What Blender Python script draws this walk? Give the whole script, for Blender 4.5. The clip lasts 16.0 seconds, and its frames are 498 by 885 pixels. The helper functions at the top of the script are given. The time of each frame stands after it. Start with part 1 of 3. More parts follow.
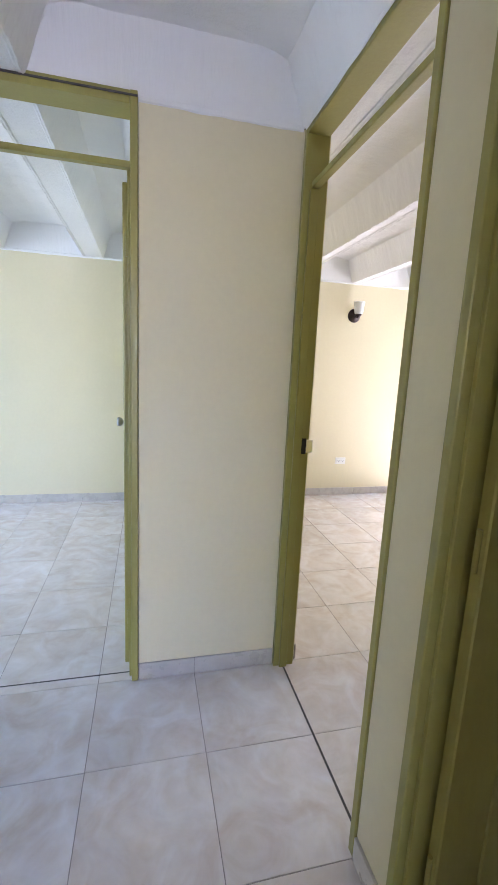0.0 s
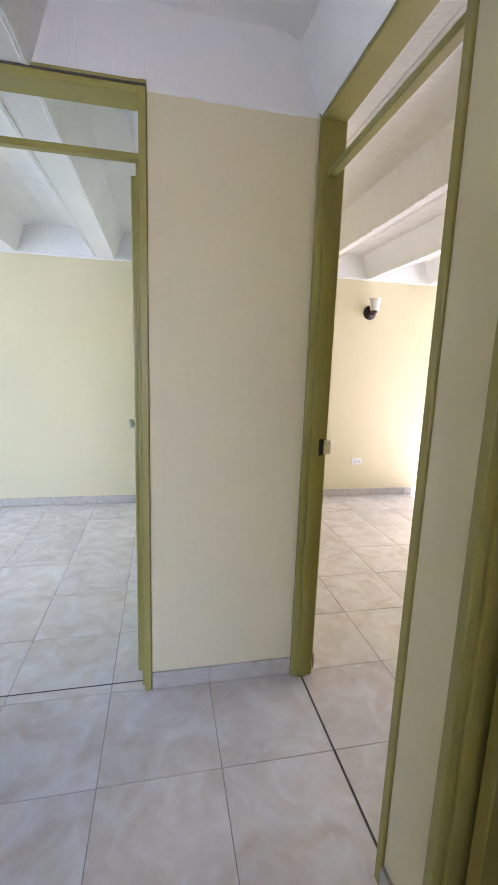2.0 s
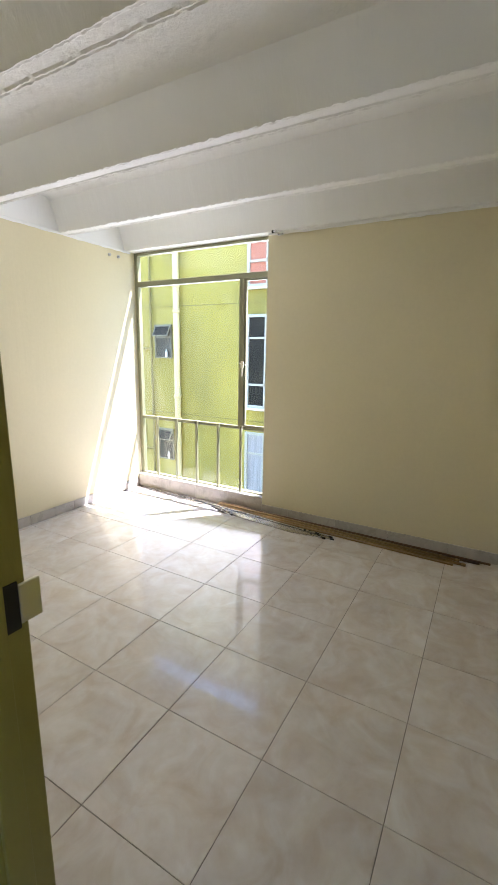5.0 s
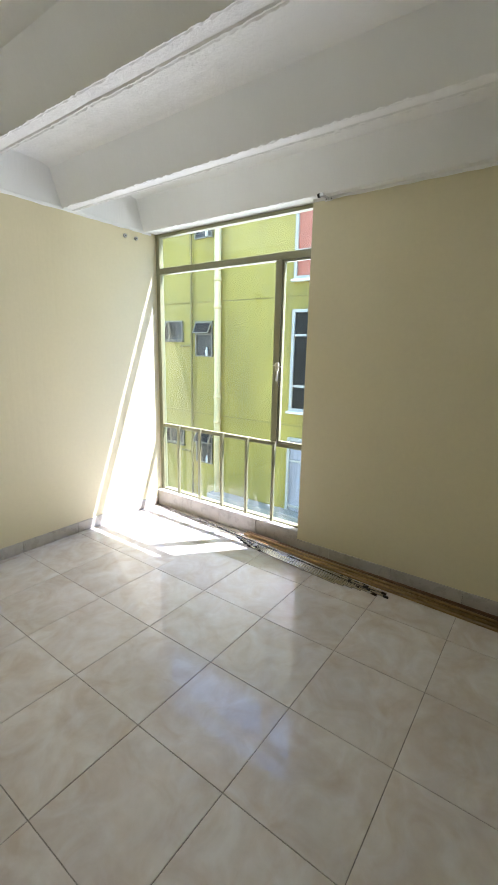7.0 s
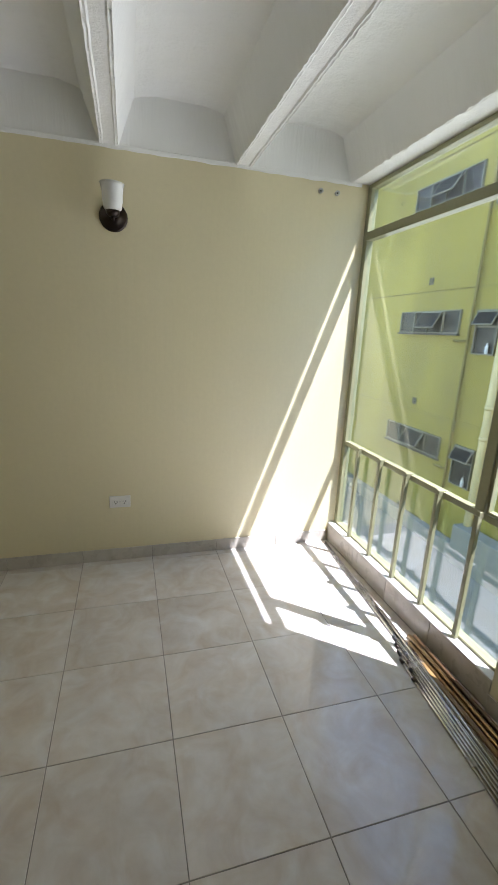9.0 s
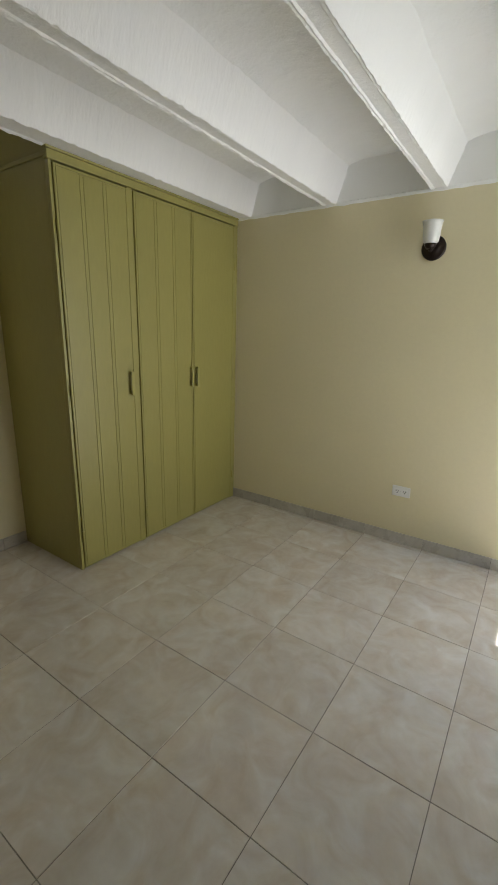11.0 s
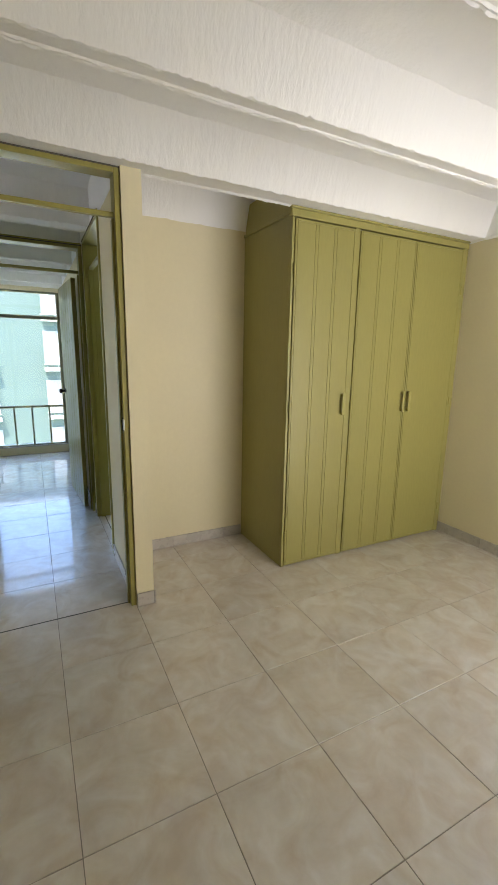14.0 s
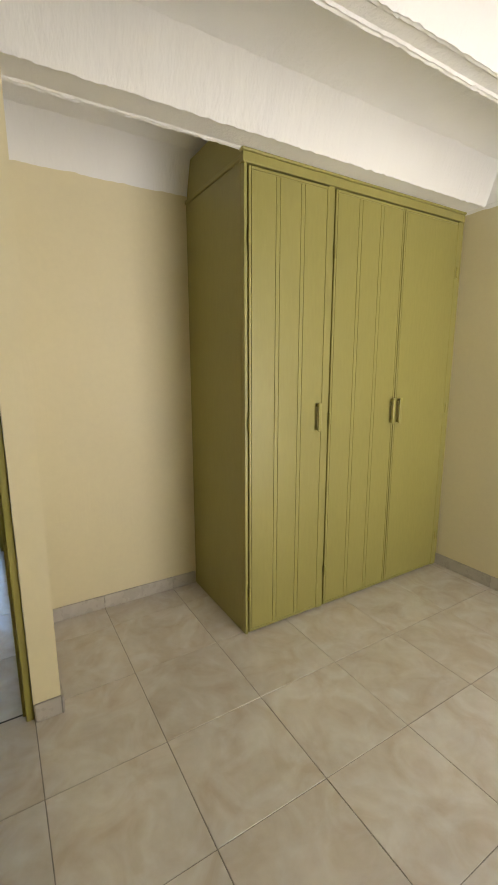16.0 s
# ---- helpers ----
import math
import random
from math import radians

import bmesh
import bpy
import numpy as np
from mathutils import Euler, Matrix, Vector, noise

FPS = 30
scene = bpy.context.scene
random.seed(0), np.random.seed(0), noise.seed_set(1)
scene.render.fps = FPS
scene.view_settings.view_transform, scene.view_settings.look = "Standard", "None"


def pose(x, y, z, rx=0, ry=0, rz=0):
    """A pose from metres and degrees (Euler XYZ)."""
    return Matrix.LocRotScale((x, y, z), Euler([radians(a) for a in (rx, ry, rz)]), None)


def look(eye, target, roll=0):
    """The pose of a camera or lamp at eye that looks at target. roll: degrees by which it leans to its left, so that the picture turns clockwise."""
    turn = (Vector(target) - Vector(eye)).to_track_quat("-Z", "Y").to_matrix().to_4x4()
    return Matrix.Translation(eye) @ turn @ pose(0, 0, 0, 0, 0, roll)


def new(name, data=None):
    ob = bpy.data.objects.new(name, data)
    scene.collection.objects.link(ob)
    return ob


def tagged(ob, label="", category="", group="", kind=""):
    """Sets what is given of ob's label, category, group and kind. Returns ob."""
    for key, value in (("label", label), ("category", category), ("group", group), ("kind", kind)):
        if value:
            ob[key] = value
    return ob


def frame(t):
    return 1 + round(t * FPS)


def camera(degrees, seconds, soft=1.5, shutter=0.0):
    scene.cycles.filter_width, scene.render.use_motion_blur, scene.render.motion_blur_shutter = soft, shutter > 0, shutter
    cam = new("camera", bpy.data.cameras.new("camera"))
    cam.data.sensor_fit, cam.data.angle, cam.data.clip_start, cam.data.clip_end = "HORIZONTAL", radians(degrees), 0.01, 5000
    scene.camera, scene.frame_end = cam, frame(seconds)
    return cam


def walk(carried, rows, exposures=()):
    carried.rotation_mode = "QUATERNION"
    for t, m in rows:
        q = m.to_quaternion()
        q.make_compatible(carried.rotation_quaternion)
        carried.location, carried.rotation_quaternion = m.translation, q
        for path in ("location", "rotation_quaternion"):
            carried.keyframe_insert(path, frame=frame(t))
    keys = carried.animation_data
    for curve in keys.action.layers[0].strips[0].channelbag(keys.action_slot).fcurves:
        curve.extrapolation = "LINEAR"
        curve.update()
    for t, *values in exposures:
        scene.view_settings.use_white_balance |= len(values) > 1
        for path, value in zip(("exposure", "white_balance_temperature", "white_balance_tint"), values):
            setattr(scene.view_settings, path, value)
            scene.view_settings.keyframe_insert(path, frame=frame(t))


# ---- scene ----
cam = camera(61.1, 16.0, shutter=0.12)
PATH = [
    (0, (-2.203, -3.244, 1.333), (-1.735, -1.332, 0.977), 2.7),
    (0.5, (-2.219, -3.432, 1.34), (-1.929, -1.489, 0.963), 2.6),
    (1, (-2.224, -3.475, 1.351), (-1.99, -1.522, 0.987), 2.4),
    (1.5, (-2.22, -3.386, 1.338), (-1.95, -1.438, 0.975), 2.2),
    (2, (-2.193, -3.18, 1.325), (-1.788, -1.254, 0.969), 1.9),
    (2.5, (-2.16, -2.955, 1.323), (-1.516, -1.096, 0.964), 1.7),
    (3, (-2.177, -2.695, 1.324), (-1.162, -1.014, 0.944), 1.5),
    (3.5, (-2.150, -2.515, 1.328), (-0.823, -1.073, 0.928), 1.2),
    (4, (-2.052, -2.325, 1.332), (-0.449, -1.206, 0.91), 1.1),
    (4.2, (-2.01, -2.27, 1.335), (-0.327, -1.279, 0.904), 0.9),
    (6.3, (-1.544, -2.002, 1.338), (0.167, -1.054, 0.923), 1.0),
    (6.5, (-1.486, -1.986, 1.341), (0.197, -0.99, 0.921), 1.1),
    (7, (-1.21, -1.86, 1.346), (0.371, -0.714, 0.914), 1.2),
    (7.5, (-0.901, -1.793, 1.346), (0.56, -0.502, 0.902), 1.4),
    (8, (-0.611, -1.722, 1.379), (0.68, -0.27, 0.905), 1.9),
    (8.5, (-0.344, -1.614, 1.338), (0.652, 0.051, 0.85), 2.5),
    (9, (-0.118, -1.557, 1.368), (0.427, 0.299, 0.861), 2.7),
    (9.5, (0.152, -1.645, 1.381), (0.125, 0.29, 0.876), 2.1),
    (10, (0.275, -1.769, 1.381), (-0.197, 0.111, 0.889), 1.7),
    (10.2, (0.315, -1.821, 1.391), (-0.28, 0.023, 0.896), 1.6),
    (12.3, (0.606, -2.007, 1.366), (-1.035, -0.959, 0.91), 1.3),
    (12.5, (0.611, -2.02, 1.356), (-1.071, -1.03, 0.917), 1.2),
    (13, (0.616, -2.025, 1.355), (-1.113, -1.113, 0.935), 1.0),
    (13.5, (0.624, -2.031, 1.367), (-1.12, -1.142, 0.957), 1.1),
    (14, (0.611, -2.026, 1.367), (-1.132, -1.131, 0.967), 1.0),
    (14.5, (0.553, -1.995, 1.362), (-1.176, -1.072, 0.966), 0.6),
    (15, (0.409, -1.934, 1.356), (-1.299, -0.97, 0.965), 0.3),
    (15.5, (0.225, -1.838, 1.377), (-1.456, -0.833, 0.972), -0.0),
    (16, (0.062, -1.612, 1.339), (-1.623, -0.601, 0.969), -0.1),
]

# ---- light ----
SUN_WAY = Vector((-1.0, 0.86, -2.8))
EXPOSURES = [(0, 4.5, 5640, 32), (1.5, 4.5, 5800, 32), (2.5, 4.2, 6000, 31), (3.5, 3.82, 5930, 27), (4.2, 3.8, 5870, 25), (6.3, 3.42, 5740, 20),
             (7.0, 3.38, 5700, 19), (8.0, 3.15, 5760, 18), (9.0, 2.70, 5850, 16), (10.2, 2.58, 5920, 14), (11.3, 3.20, 6120, 16), (12.3, 3.75, 6270, 18),
             (14.5, 3.70, 6420, 19), (16.0, 3.74, 6700, 18)]
walk(cam, [(t, look(eye, target, roll)) for t, eye, target, roll in PATH], EXPOSURES)

world = bpy.data.worlds.new("sky")
scene.world = world
world.use_nodes = True
wn = world.node_tree
sky = wn.nodes.new("ShaderNodeTexSky")
sky.sky_type = "NISHITA"
sky.sun_disc = False
sky.sun_elevation = radians(64.8)
sky.sun_rotation = math.atan2(1.0, -0.86)
sky.altitude = 2000
sky.dust_density = 1.2
wn.nodes["Background"].inputs["Strength"].default_value = 0.15
wn.links.new(sky.outputs["Color"], wn.nodes["Background"].inputs["Color"])

sun_data = bpy.data.lights.new("sun", "SUN")
sun_data.energy, sun_data.angle, sun_data.color = 2.3, radians(0.53), (1.0, 0.98, 0.965)
sun = new("sun", sun_data)
sun.matrix_world = look((0, 0, 20), Vector((0, 0, 20)) + SUN_WAY)


def opening_light(x, y, z, wide, high, way, power, colour, spread=145):
    """An area lamp in an opening, in place of the light that comes through it."""
    d = bpy.data.lights.new("opening_light", "AREA")
    d.shape, d.size, d.size_y, d.energy, d.color, d.spread = "RECTANGLE", wide, high, power, colour, radians(spread)
    ob = new("opening_light", d)
    ob.matrix_world = look((x, y, z), (x + way[0], y + way[1], z + way[2]))
    return ob


opening_light(1.277, 0.13, 1.165, 1.34, 2.03, (-1, -0.15, 0.26), 2.4, (1.0, 0.99, 0.975), 122)
opening_light(-5.93, -2.6, 1.16, 1.8, 2.0, (1, 0, -0.05), 0.06, (0.60, 0.78, 1.0))
opening_light(-5.93, -0.37, 1.16, 1.9, 2.0, (1, 0, -0.05), 2.4, (0.66, 0.83, 1.0))
# fill lamp in a made-up opening of the unseen back room, to light the hall
opening_light(-1.3, -7.62, 1.2, 1.35, 1.9, (0, 1, 0), 0.68, (1.0, 0.93, 0.76))


# ---- materials ----
def material(name, colour, rough=0.6, metal=0.0, spec=0.5, blotch=0.0, blotch_scale=2.0, grain=0.0, grain_scale=40.0,
             bump=0.0, bump_scale=60.0, runs=0.0, stretch=(1, 1, 1), vary=0.0, second=None, swing=0.07, coat=0.0, warp=0.9):
    """A painted or plain surface with broad blotches, fine grain and relief; vary: difference from piece to piece."""
    m = bpy.data.materials.new(name)
    m.use_nodes = True
    nt = m.node_tree
    b = nt.nodes["Principled BSDF"]
    b.inputs["Roughness"].default_value, b.inputs["Metallic"].default_value = rough, metal
    b.inputs["Specular IOR Level"].default_value = spec
    b.inputs["Coat Weight"].default_value, b.inputs["Coat Roughness"].default_value = coat, 0.05
    geo = nt.nodes.new("ShaderNodeNewGeometry")
    mp = nt.nodes.new("ShaderNodeMapping")
    mp.inputs["Scale"].default_value = stretch
    nt.links.new(geo.outputs["Position"], mp.inputs["Vector"])
    source = mp.outputs["Vector"]
    info = nt.nodes.new("ShaderNodeObjectInfo")
    if vary:
        add = nt.nodes.new("ShaderNodeVectorMath")
        add.operation = "MULTIPLY_ADD"
        comb = nt.nodes.new("ShaderNodeCombineXYZ")
        for k in range(3):
            nt.links.new(info.outputs["Random"], comb.inputs[k])
        nt.links.new(comb.outputs[0], add.inputs[0])
        add.inputs[1].default_value = (17.0, 31.0, 7.0)
        nt.links.new(source, add.inputs[2])
        source = add.outputs[0]
    def noise_of(scale, detail=4.0, rough_n=0.55, warp=0.0):
        n = nt.nodes.new("ShaderNodeTexNoise")
        n.inputs["Scale"].default_value, n.inputs["Detail"].default_value = scale, detail
        n.inputs["Roughness"].default_value, n.inputs["Distortion"].default_value = rough_n, warp
        nt.links.new(source, n.inputs["Vector"])
        return n.outputs["Fac"]
    def ramp(fac, low, high):
        r = nt.nodes.new("ShaderNodeMapRange")
        r.inputs["From Min"].default_value, r.inputs["From Max"].default_value = 0.3, 0.7
        r.inputs["To Min"].default_value, r.inputs["To Max"].default_value = low, high
        nt.links.new(fac, r.inputs["Value"])
        return r.outputs["Result"]
    def mix(kind, fac, a, b2):
        x = nt.nodes.new("ShaderNodeMix")
        x.data_type, x.blend_type = "RGBA", kind
        for socket, v in ((x.inputs[0], fac), (x.inputs[6], a), (x.inputs[7], b2)):
            if hasattr(v, "links"):
                nt.links.new(v, socket)
            else:
                socket.default_value = v
        return x.outputs[2]
    value = (*colour, 1.0)
    if second is not None:
        value = mix("MIX", ramp(noise_of(blotch_scale, 5.0, 0.55, warp), 0.0, 1.0), value, (*second, 1.0))
    if blotch:
        value = mix("MULTIPLY", 1.0, value, ramp(noise_of(blotch_scale * 0.6, 3.0), 1.0 - blotch, 1.0 + blotch * 0.3))
    if grain:
        value = mix("MULTIPLY", 1.0, value, ramp(noise_of(grain_scale, 3.0), 1.0 - grain, 1.0 + grain * 0.3))
    if vary:
        value = mix("MULTIPLY", 1.0, value, ramp(info.outputs["Random"], 1.0 - vary, 1.0))
    if hasattr(value, "links"):
        nt.links.new(value, b.inputs["Base Color"])
    else:
        b.inputs["Base Color"].default_value = value
    nt.links.new(ramp(noise_of(blotch_scale * 2.3, 3.0), max(0.02, rough - swing), min(1.0, rough + swing)), b.inputs["Roughness"])
    if bump:
        n = nt.nodes.new("ShaderNodeBump")
        n.inputs["Strength"].default_value, n.inputs["Distance"].default_value = 1.0, bump
        nt.links.new(noise_of(bump_scale, 5.0, 0.6), n.inputs["Height"])
        nt.links.new(n.outputs["Normal"], b.inputs["Normal"])
        if runs:
            # upright runs and roller marks in the paint
            long = nt.nodes.new("ShaderNodeMapping")
            long.inputs["Scale"].default_value = (1, 1, 0.05)
            nt.links.new(geo.outputs["Position"], long.inputs["Vector"])
            streak = nt.nodes.new("ShaderNodeTexNoise")
            streak.inputs["Scale"].default_value, streak.inputs["Detail"].default_value = 24.0, 3.0
            nt.links.new(long.outputs["Vector"], streak.inputs["Vector"])
            n2 = nt.nodes.new("ShaderNodeBump")
            n2.inputs["Strength"].default_value, n2.inputs["Distance"].default_value = 1.0, runs
            nt.links.new(streak.outputs["Fac"], n2.inputs["Height"])
            nt.links.new(n.outputs["Normal"], n2.inputs["Normal"])
            nt.links.new(n2.outputs["Normal"], b.inputs["Normal"])
    return m


def glass_material(name, tint):
    m = bpy.data.materials.new(name)
    m.use_nodes = True
    nt = m.node_tree
    nt.nodes.remove(nt.nodes["Principled BSDF"])
    clear = nt.nodes.new("ShaderNodeBsdfTransparent")
    clear.inputs["Color"].default_value = (*tint, 1)
    gloss = nt.nodes.new("ShaderNodeBsdfGlossy")
    gloss.inputs["Roughness"].default_value = 0.01
    weight = nt.nodes.new("ShaderNodeLayerWeight")
    weight.inputs["Blend"].default_value = 0.5
    power = nt.nodes.new("ShaderNodeMath")
    power.operation = "POWER"
    nt.links.new(weight.outputs["Facing"], power.inputs[0])
    power.inputs[1].default_value = 2.6
    fres = nt.nodes.new("ShaderNodeMath")
    fres.operation = "MULTIPLY_ADD"
    nt.links.new(power.outputs[0], fres.inputs[0])
    fres.inputs[1].default_value, fres.inputs[2].default_value = 0.9, 0.035
    both = nt.nodes.new("ShaderNodeMixShader")
    nt.links.new(fres.outputs[0], both.inputs[0])
    nt.links.new(clear.outputs[0], both.inputs[1])
    nt.links.new(gloss.outputs[0], both.inputs[2])
    nt.links.new(both.outputs[0], nt.nodes["Material Output"].inputs["Surface"])
    return m


WALL = material("cream_wall_paint", (0.73, 0.660, 0.435), 0.62, blotch=0.05, blotch_scale=1.4, grain=0.02, bump=0.0005, bump_scale=45, runs=0.0010)
PLASTER = material("white_ceiling_plaster", (0.82, 0.82, 0.79), 0.7, blotch=0.05, blotch_scale=3, bump=0.0032, bump_scale=55, stretch=(1, 1, 0.12))
OLIVE = material("olive_enamel_paint", (0.335, 0.300, 0.075), 0.36, blotch=0.10, blotch_scale=2.2, grain=0.05, grain_scale=90, bump=0.0008, bump_scale=70, stretch=(1, 1, 0.25))
OLIVE_PALE = material("olive_wardrobe_paint", (0.300, 0.272, 0.080), 0.38, swing=0.02, blotch=0.06, blotch_scale=2.0, grain=0.05, grain_scale=70, bump=0.0004, bump_scale=60, stretch=(1, 1, 0.2))
WINDOW_PAINT = material("pale_olive_window_paint", (0.30, 0.295, 0.17), 0.35, blotch=0.12, blotch_scale=4, grain=0.06)
TILE = material("glazed_floor_tile", (0.755, 0.735, 0.715), 0.22, spec=0.4, second=(0.625, 0.548, 0.475), blotch_scale=6.0, blotch=0.10, grain=0.05, grain_scale=26, vary=0.05, bump=0.0002, bump_scale=9, swing=0.05, coat=0.65, warp=1.3)
SKIRT = material("grey_marbled_skirting_tile", (0.59, 0.55, 0.49), 0.3, second=(0.49, 0.45, 0.395), blotch_scale=7, blotch=0.1, vary=0.08)
GROUT = material("dark_grout", (0.27, 0.255, 0.235), 0.9, grain=0.2)
BRONZE = material("dark_bronze", (0.035, 0.025, 0.02), 0.32, metal=0.7)
FROST = material("frosted_white_glass", (0.70, 0.70, 0.67), 0.3, grain=0.02)
WHITE_PLASTIC = material("white_plastic", (0.80, 0.79, 0.75), 0.35, grain=0.02)
DARK = material("dark_slot", (0.02, 0.02, 0.02), 0.7)
CHROME = material("worn_chrome_tube", (0.62, 0.61, 0.60), 0.25, metal=1.0, grain=0.25, grain_scale=60)
BRASS = material("aged_brass_tube", (0.36, 0.25, 0.115), 0.36, metal=0.9, grain=0.3, grain_scale=40)
WOOD = material("brown_wooden_rod", (0.15, 0.085, 0.04), 0.45, blotch=0.3, grain=0.3, grain_scale=50, stretch=(1, 0.1, 1))
WOOD_GOLD = material("golden_brown_wood", (0.30, 0.185, 0.07), 0.4, blotch=0.3, grain=0.3, grain_scale=50, stretch=(1, 0.1, 1))
STEEL = material("brushed_steel", (0.55, 0.55, 0.53), 0.35, metal=1.0, grain=0.1)
GOLD = material("brass_latch", (0.80, 0.76, 0.64), 0.3, metal=0.9)
GLASS = glass_material("window_glass", (0.93, 0.96, 0.93))
LIME = material("lime_green_render", (0.375, 0.29, 0.038), 0.8, blotch=0.38, blotch_scale=1.3, grain=0.08, grain_scale=24, stretch=(1, 1, 0.35))
TEAL = material("mint_green_render", (0.075, 0.108, 0.084), 0.8, blotch=0.08, blotch_scale=0.6, grain=0.04)
PALE = material("cream_facade_trim", (0.72, 0.70, 0.56), 0.7, blotch=0.1, grain=0.05)
WHITE_TRIM = material("white_facade_trim", (0.42, 0.39, 0.28), 0.6, blotch=0.08)
MINT_TRIM = material("weathered_white_trim", (0.28, 0.28, 0.27), 0.7, blotch=0.15, blotch_scale=1.5)
FAR_GLASS = material("dark_window_glass", (0.03, 0.028, 0.021), 0.4, spec=0.04, blotch=0.4, blotch_scale=3)
# paint of the stained thin pipes, also the painted shadow below the storey joints
RUST_PIPE_AND_SHADE = material("olive_pipe_stain_and_joint_shade", (0.20, 0.155, 0.04), 0.7, spec=0.2, blotch=0.3, blotch_scale=3)
SASH = material("pale_grey_window_metal", (0.21, 0.19, 0.12), 0.5, spec=0.2, blotch=0.2, blotch_scale=5)
ROOM_BEYOND = material("dim_grey_window_pane", (0.065, 0.06, 0.042), 0.35, spec=0.1, blotch=0.7, blotch_scale=6)
PIPE = material("cream_lime_pipe_paint", (0.64, 0.51, 0.22), 0.7, spec=0.2, blotch=0.15, blotch_scale=2)
FRAME_GREY = material("grey_window_metal", (0.10, 0.09, 0.06), 0.6, spec=0.08, blotch=0.2, blotch_scale=5)
RED_CURTAIN = material("red_curtain", (0.42, 0.13, 0.06), 0.8, blotch=0.2, blotch_scale=8, stretch=(1, 6, 0.3))
GREY_CURTAIN = material("grey_curtain", (0.36, 0.34, 0.30), 0.8, blotch=0.3, blotch_scale=8, stretch=(1, 6, 0.3))
CONCRETE = material("pale_concrete", (0.45, 0.44, 0.41), 0.85, blotch=0.2, blotch_scale=0.8, grain=0.1)
PALE_DECK = material("weathered_pale_screed", (0.32, 0.29, 0.19), 0.85, blotch=0.15, blotch_scale=0.9, grain=0.06, grain_scale=14)
# for dirty floor joints, and for strips painted as shade above the door frames
DARK_JOINT_AND_GAP = material("dirty_joint_and_gap_shade", (0.09, 0.085, 0.08), 0.9, grain=0.3)
SILL = material("white_sill_tile", (0.72, 0.70, 0.66), 0.3, blotch=0.08, blotch_scale=6, vary=0.05)


# ---- helpers for building ----
ORIGIN = {}


def slab(bm, x0, x1, y0, y1, z0, z1):
    vs = [bm.verts.new((x, y, z)) for z in (z0, z1) for y in (y0, y1) for x in (x0, x1)]
    for q in ((0, 2, 3, 1), (4, 5, 7, 6), (0, 1, 5, 4), (1, 3, 7, 5), (3, 2, 6, 7), (2, 0, 4, 6)):
        bm.faces.new([vs[i] for i in q])
    return vs


def block(x0, x1, y0, y1, z0, z1, bevel=0.0, segments=2):
    bm = bmesh.new()
    slab(bm, min(x0, x1), max(x0, x1), min(y0, y1), max(y0, y1), min(z0, z1), max(z0, z1))
    if bevel:
        bmesh.ops.bevel(bm, geom=bm.edges[:], offset=bevel, segments=segments, affect="EDGES", profile=0.5)
    return bm


def rod(p, q, r, n=12, r2=None):
    """A round bar from p to q."""
    bm = bmesh.new()
    p, q = Vector(p), Vector(q)
    m = Matrix.Translation((p + q) / 2) @ (q - p).to_track_quat("Z", "Y").to_matrix().to_4x4()
    bmesh.ops.create_cone(bm, cap_ends=True, segments=n, radius1=r, radius2=r if r2 is None else r2, depth=(q - p).length, matrix=m)
    return bm


def turned(profile, centre, axis=(0, 0, 1), n=24):
    """A turned body: profile of (radius, height) along the axis."""
    bm = bmesh.new()
    m = Matrix.Translation(centre) @ Vector(axis).to_track_quat("Z", "Y").to_matrix().to_4x4()
    rings = []
    for r, h in profile:
        rings.append([bm.verts.new(m @ Vector((r * math.cos(2 * math.pi * k / n), r * math.sin(2 * math.pi * k / n), h))) for k in range(n)])
    for a, b in zip(rings, rings[1:]):
        for k in range(n):
            bm.faces.new((a[k], a[(k + 1) % n], b[(k + 1) % n], b[k]))
    for ring in (rings[0], rings[-1]):
        if (ring[0].co - ring[n // 2].co).length > 1e-4:
            bm.faces.new(ring)
    bmesh.ops.recalc_face_normals(bm, faces=bm.faces[:])
    return bm


def join(*some):
    bm = some[0]
    for other in some[1:]:
        me = bpy.data.meshes.new("joined")
        other.to_mesh(me)
        bm.from_mesh(me)
        bpy.data.meshes.remove(me)
        other.free()
    return bm


def mesh_of(name, bm, mat, smooth=False):
    me = bpy.data.meshes.new(name)
    bm.to_mesh(me)
    bm.free()
    me.materials.append(mat)
    if smooth:
        me.polygons.foreach_set("use_smooth", [True] * len(me.polygons))
    return me


def thing(name, at, label, category, group="", kind=""):
    ob = new(name)
    ob.location = at
    ob.empty_display_size = 0.1
    ORIGIN[ob] = Vector(at)
    return tagged(ob, label, category, group, kind)


def part(name, bm, mat, parent, label="", smooth=False, shadow=True):
    """One mesh, built at its place in the world, as a part of a thing."""
    at = ORIGIN[parent]
    bmesh.ops.translate(bm, verts=bm.verts[:], vec=-at)
    ob = new(name, mesh_of(name, bm, mat, smooth))
    ob.parent = parent
    ob.visible_shadow = shadow
    ORIGIN[ob] = at
    return tagged(ob, label)


def structure(name, bm, mat, label, category, smooth=False):
    ob = new(name, mesh_of(name, bm, mat, smooth))
    ORIGIN[ob] = Vector((0, 0, 0))
    return tagged(ob, label, category, "", "structure")


# ---- the plan ----
T = 0.40
BEAM = 2.20
NORTH, EAST, SOUTH = 0.85, 1.18, -2.47
HALL_N, HALL_S = -1.60, -2.37
WALL_W, WALL_E = -1.638, -1.545
WEST = -5.78
TOP = 2.215
OUT = 1.28


def wall(name, *boxes, label="cream painted plaster wall"):
    bm = bmesh.new()
    for b in boxes:
        slab(bm, *b)
    return structure(name, bm, WALL, label, "wall")


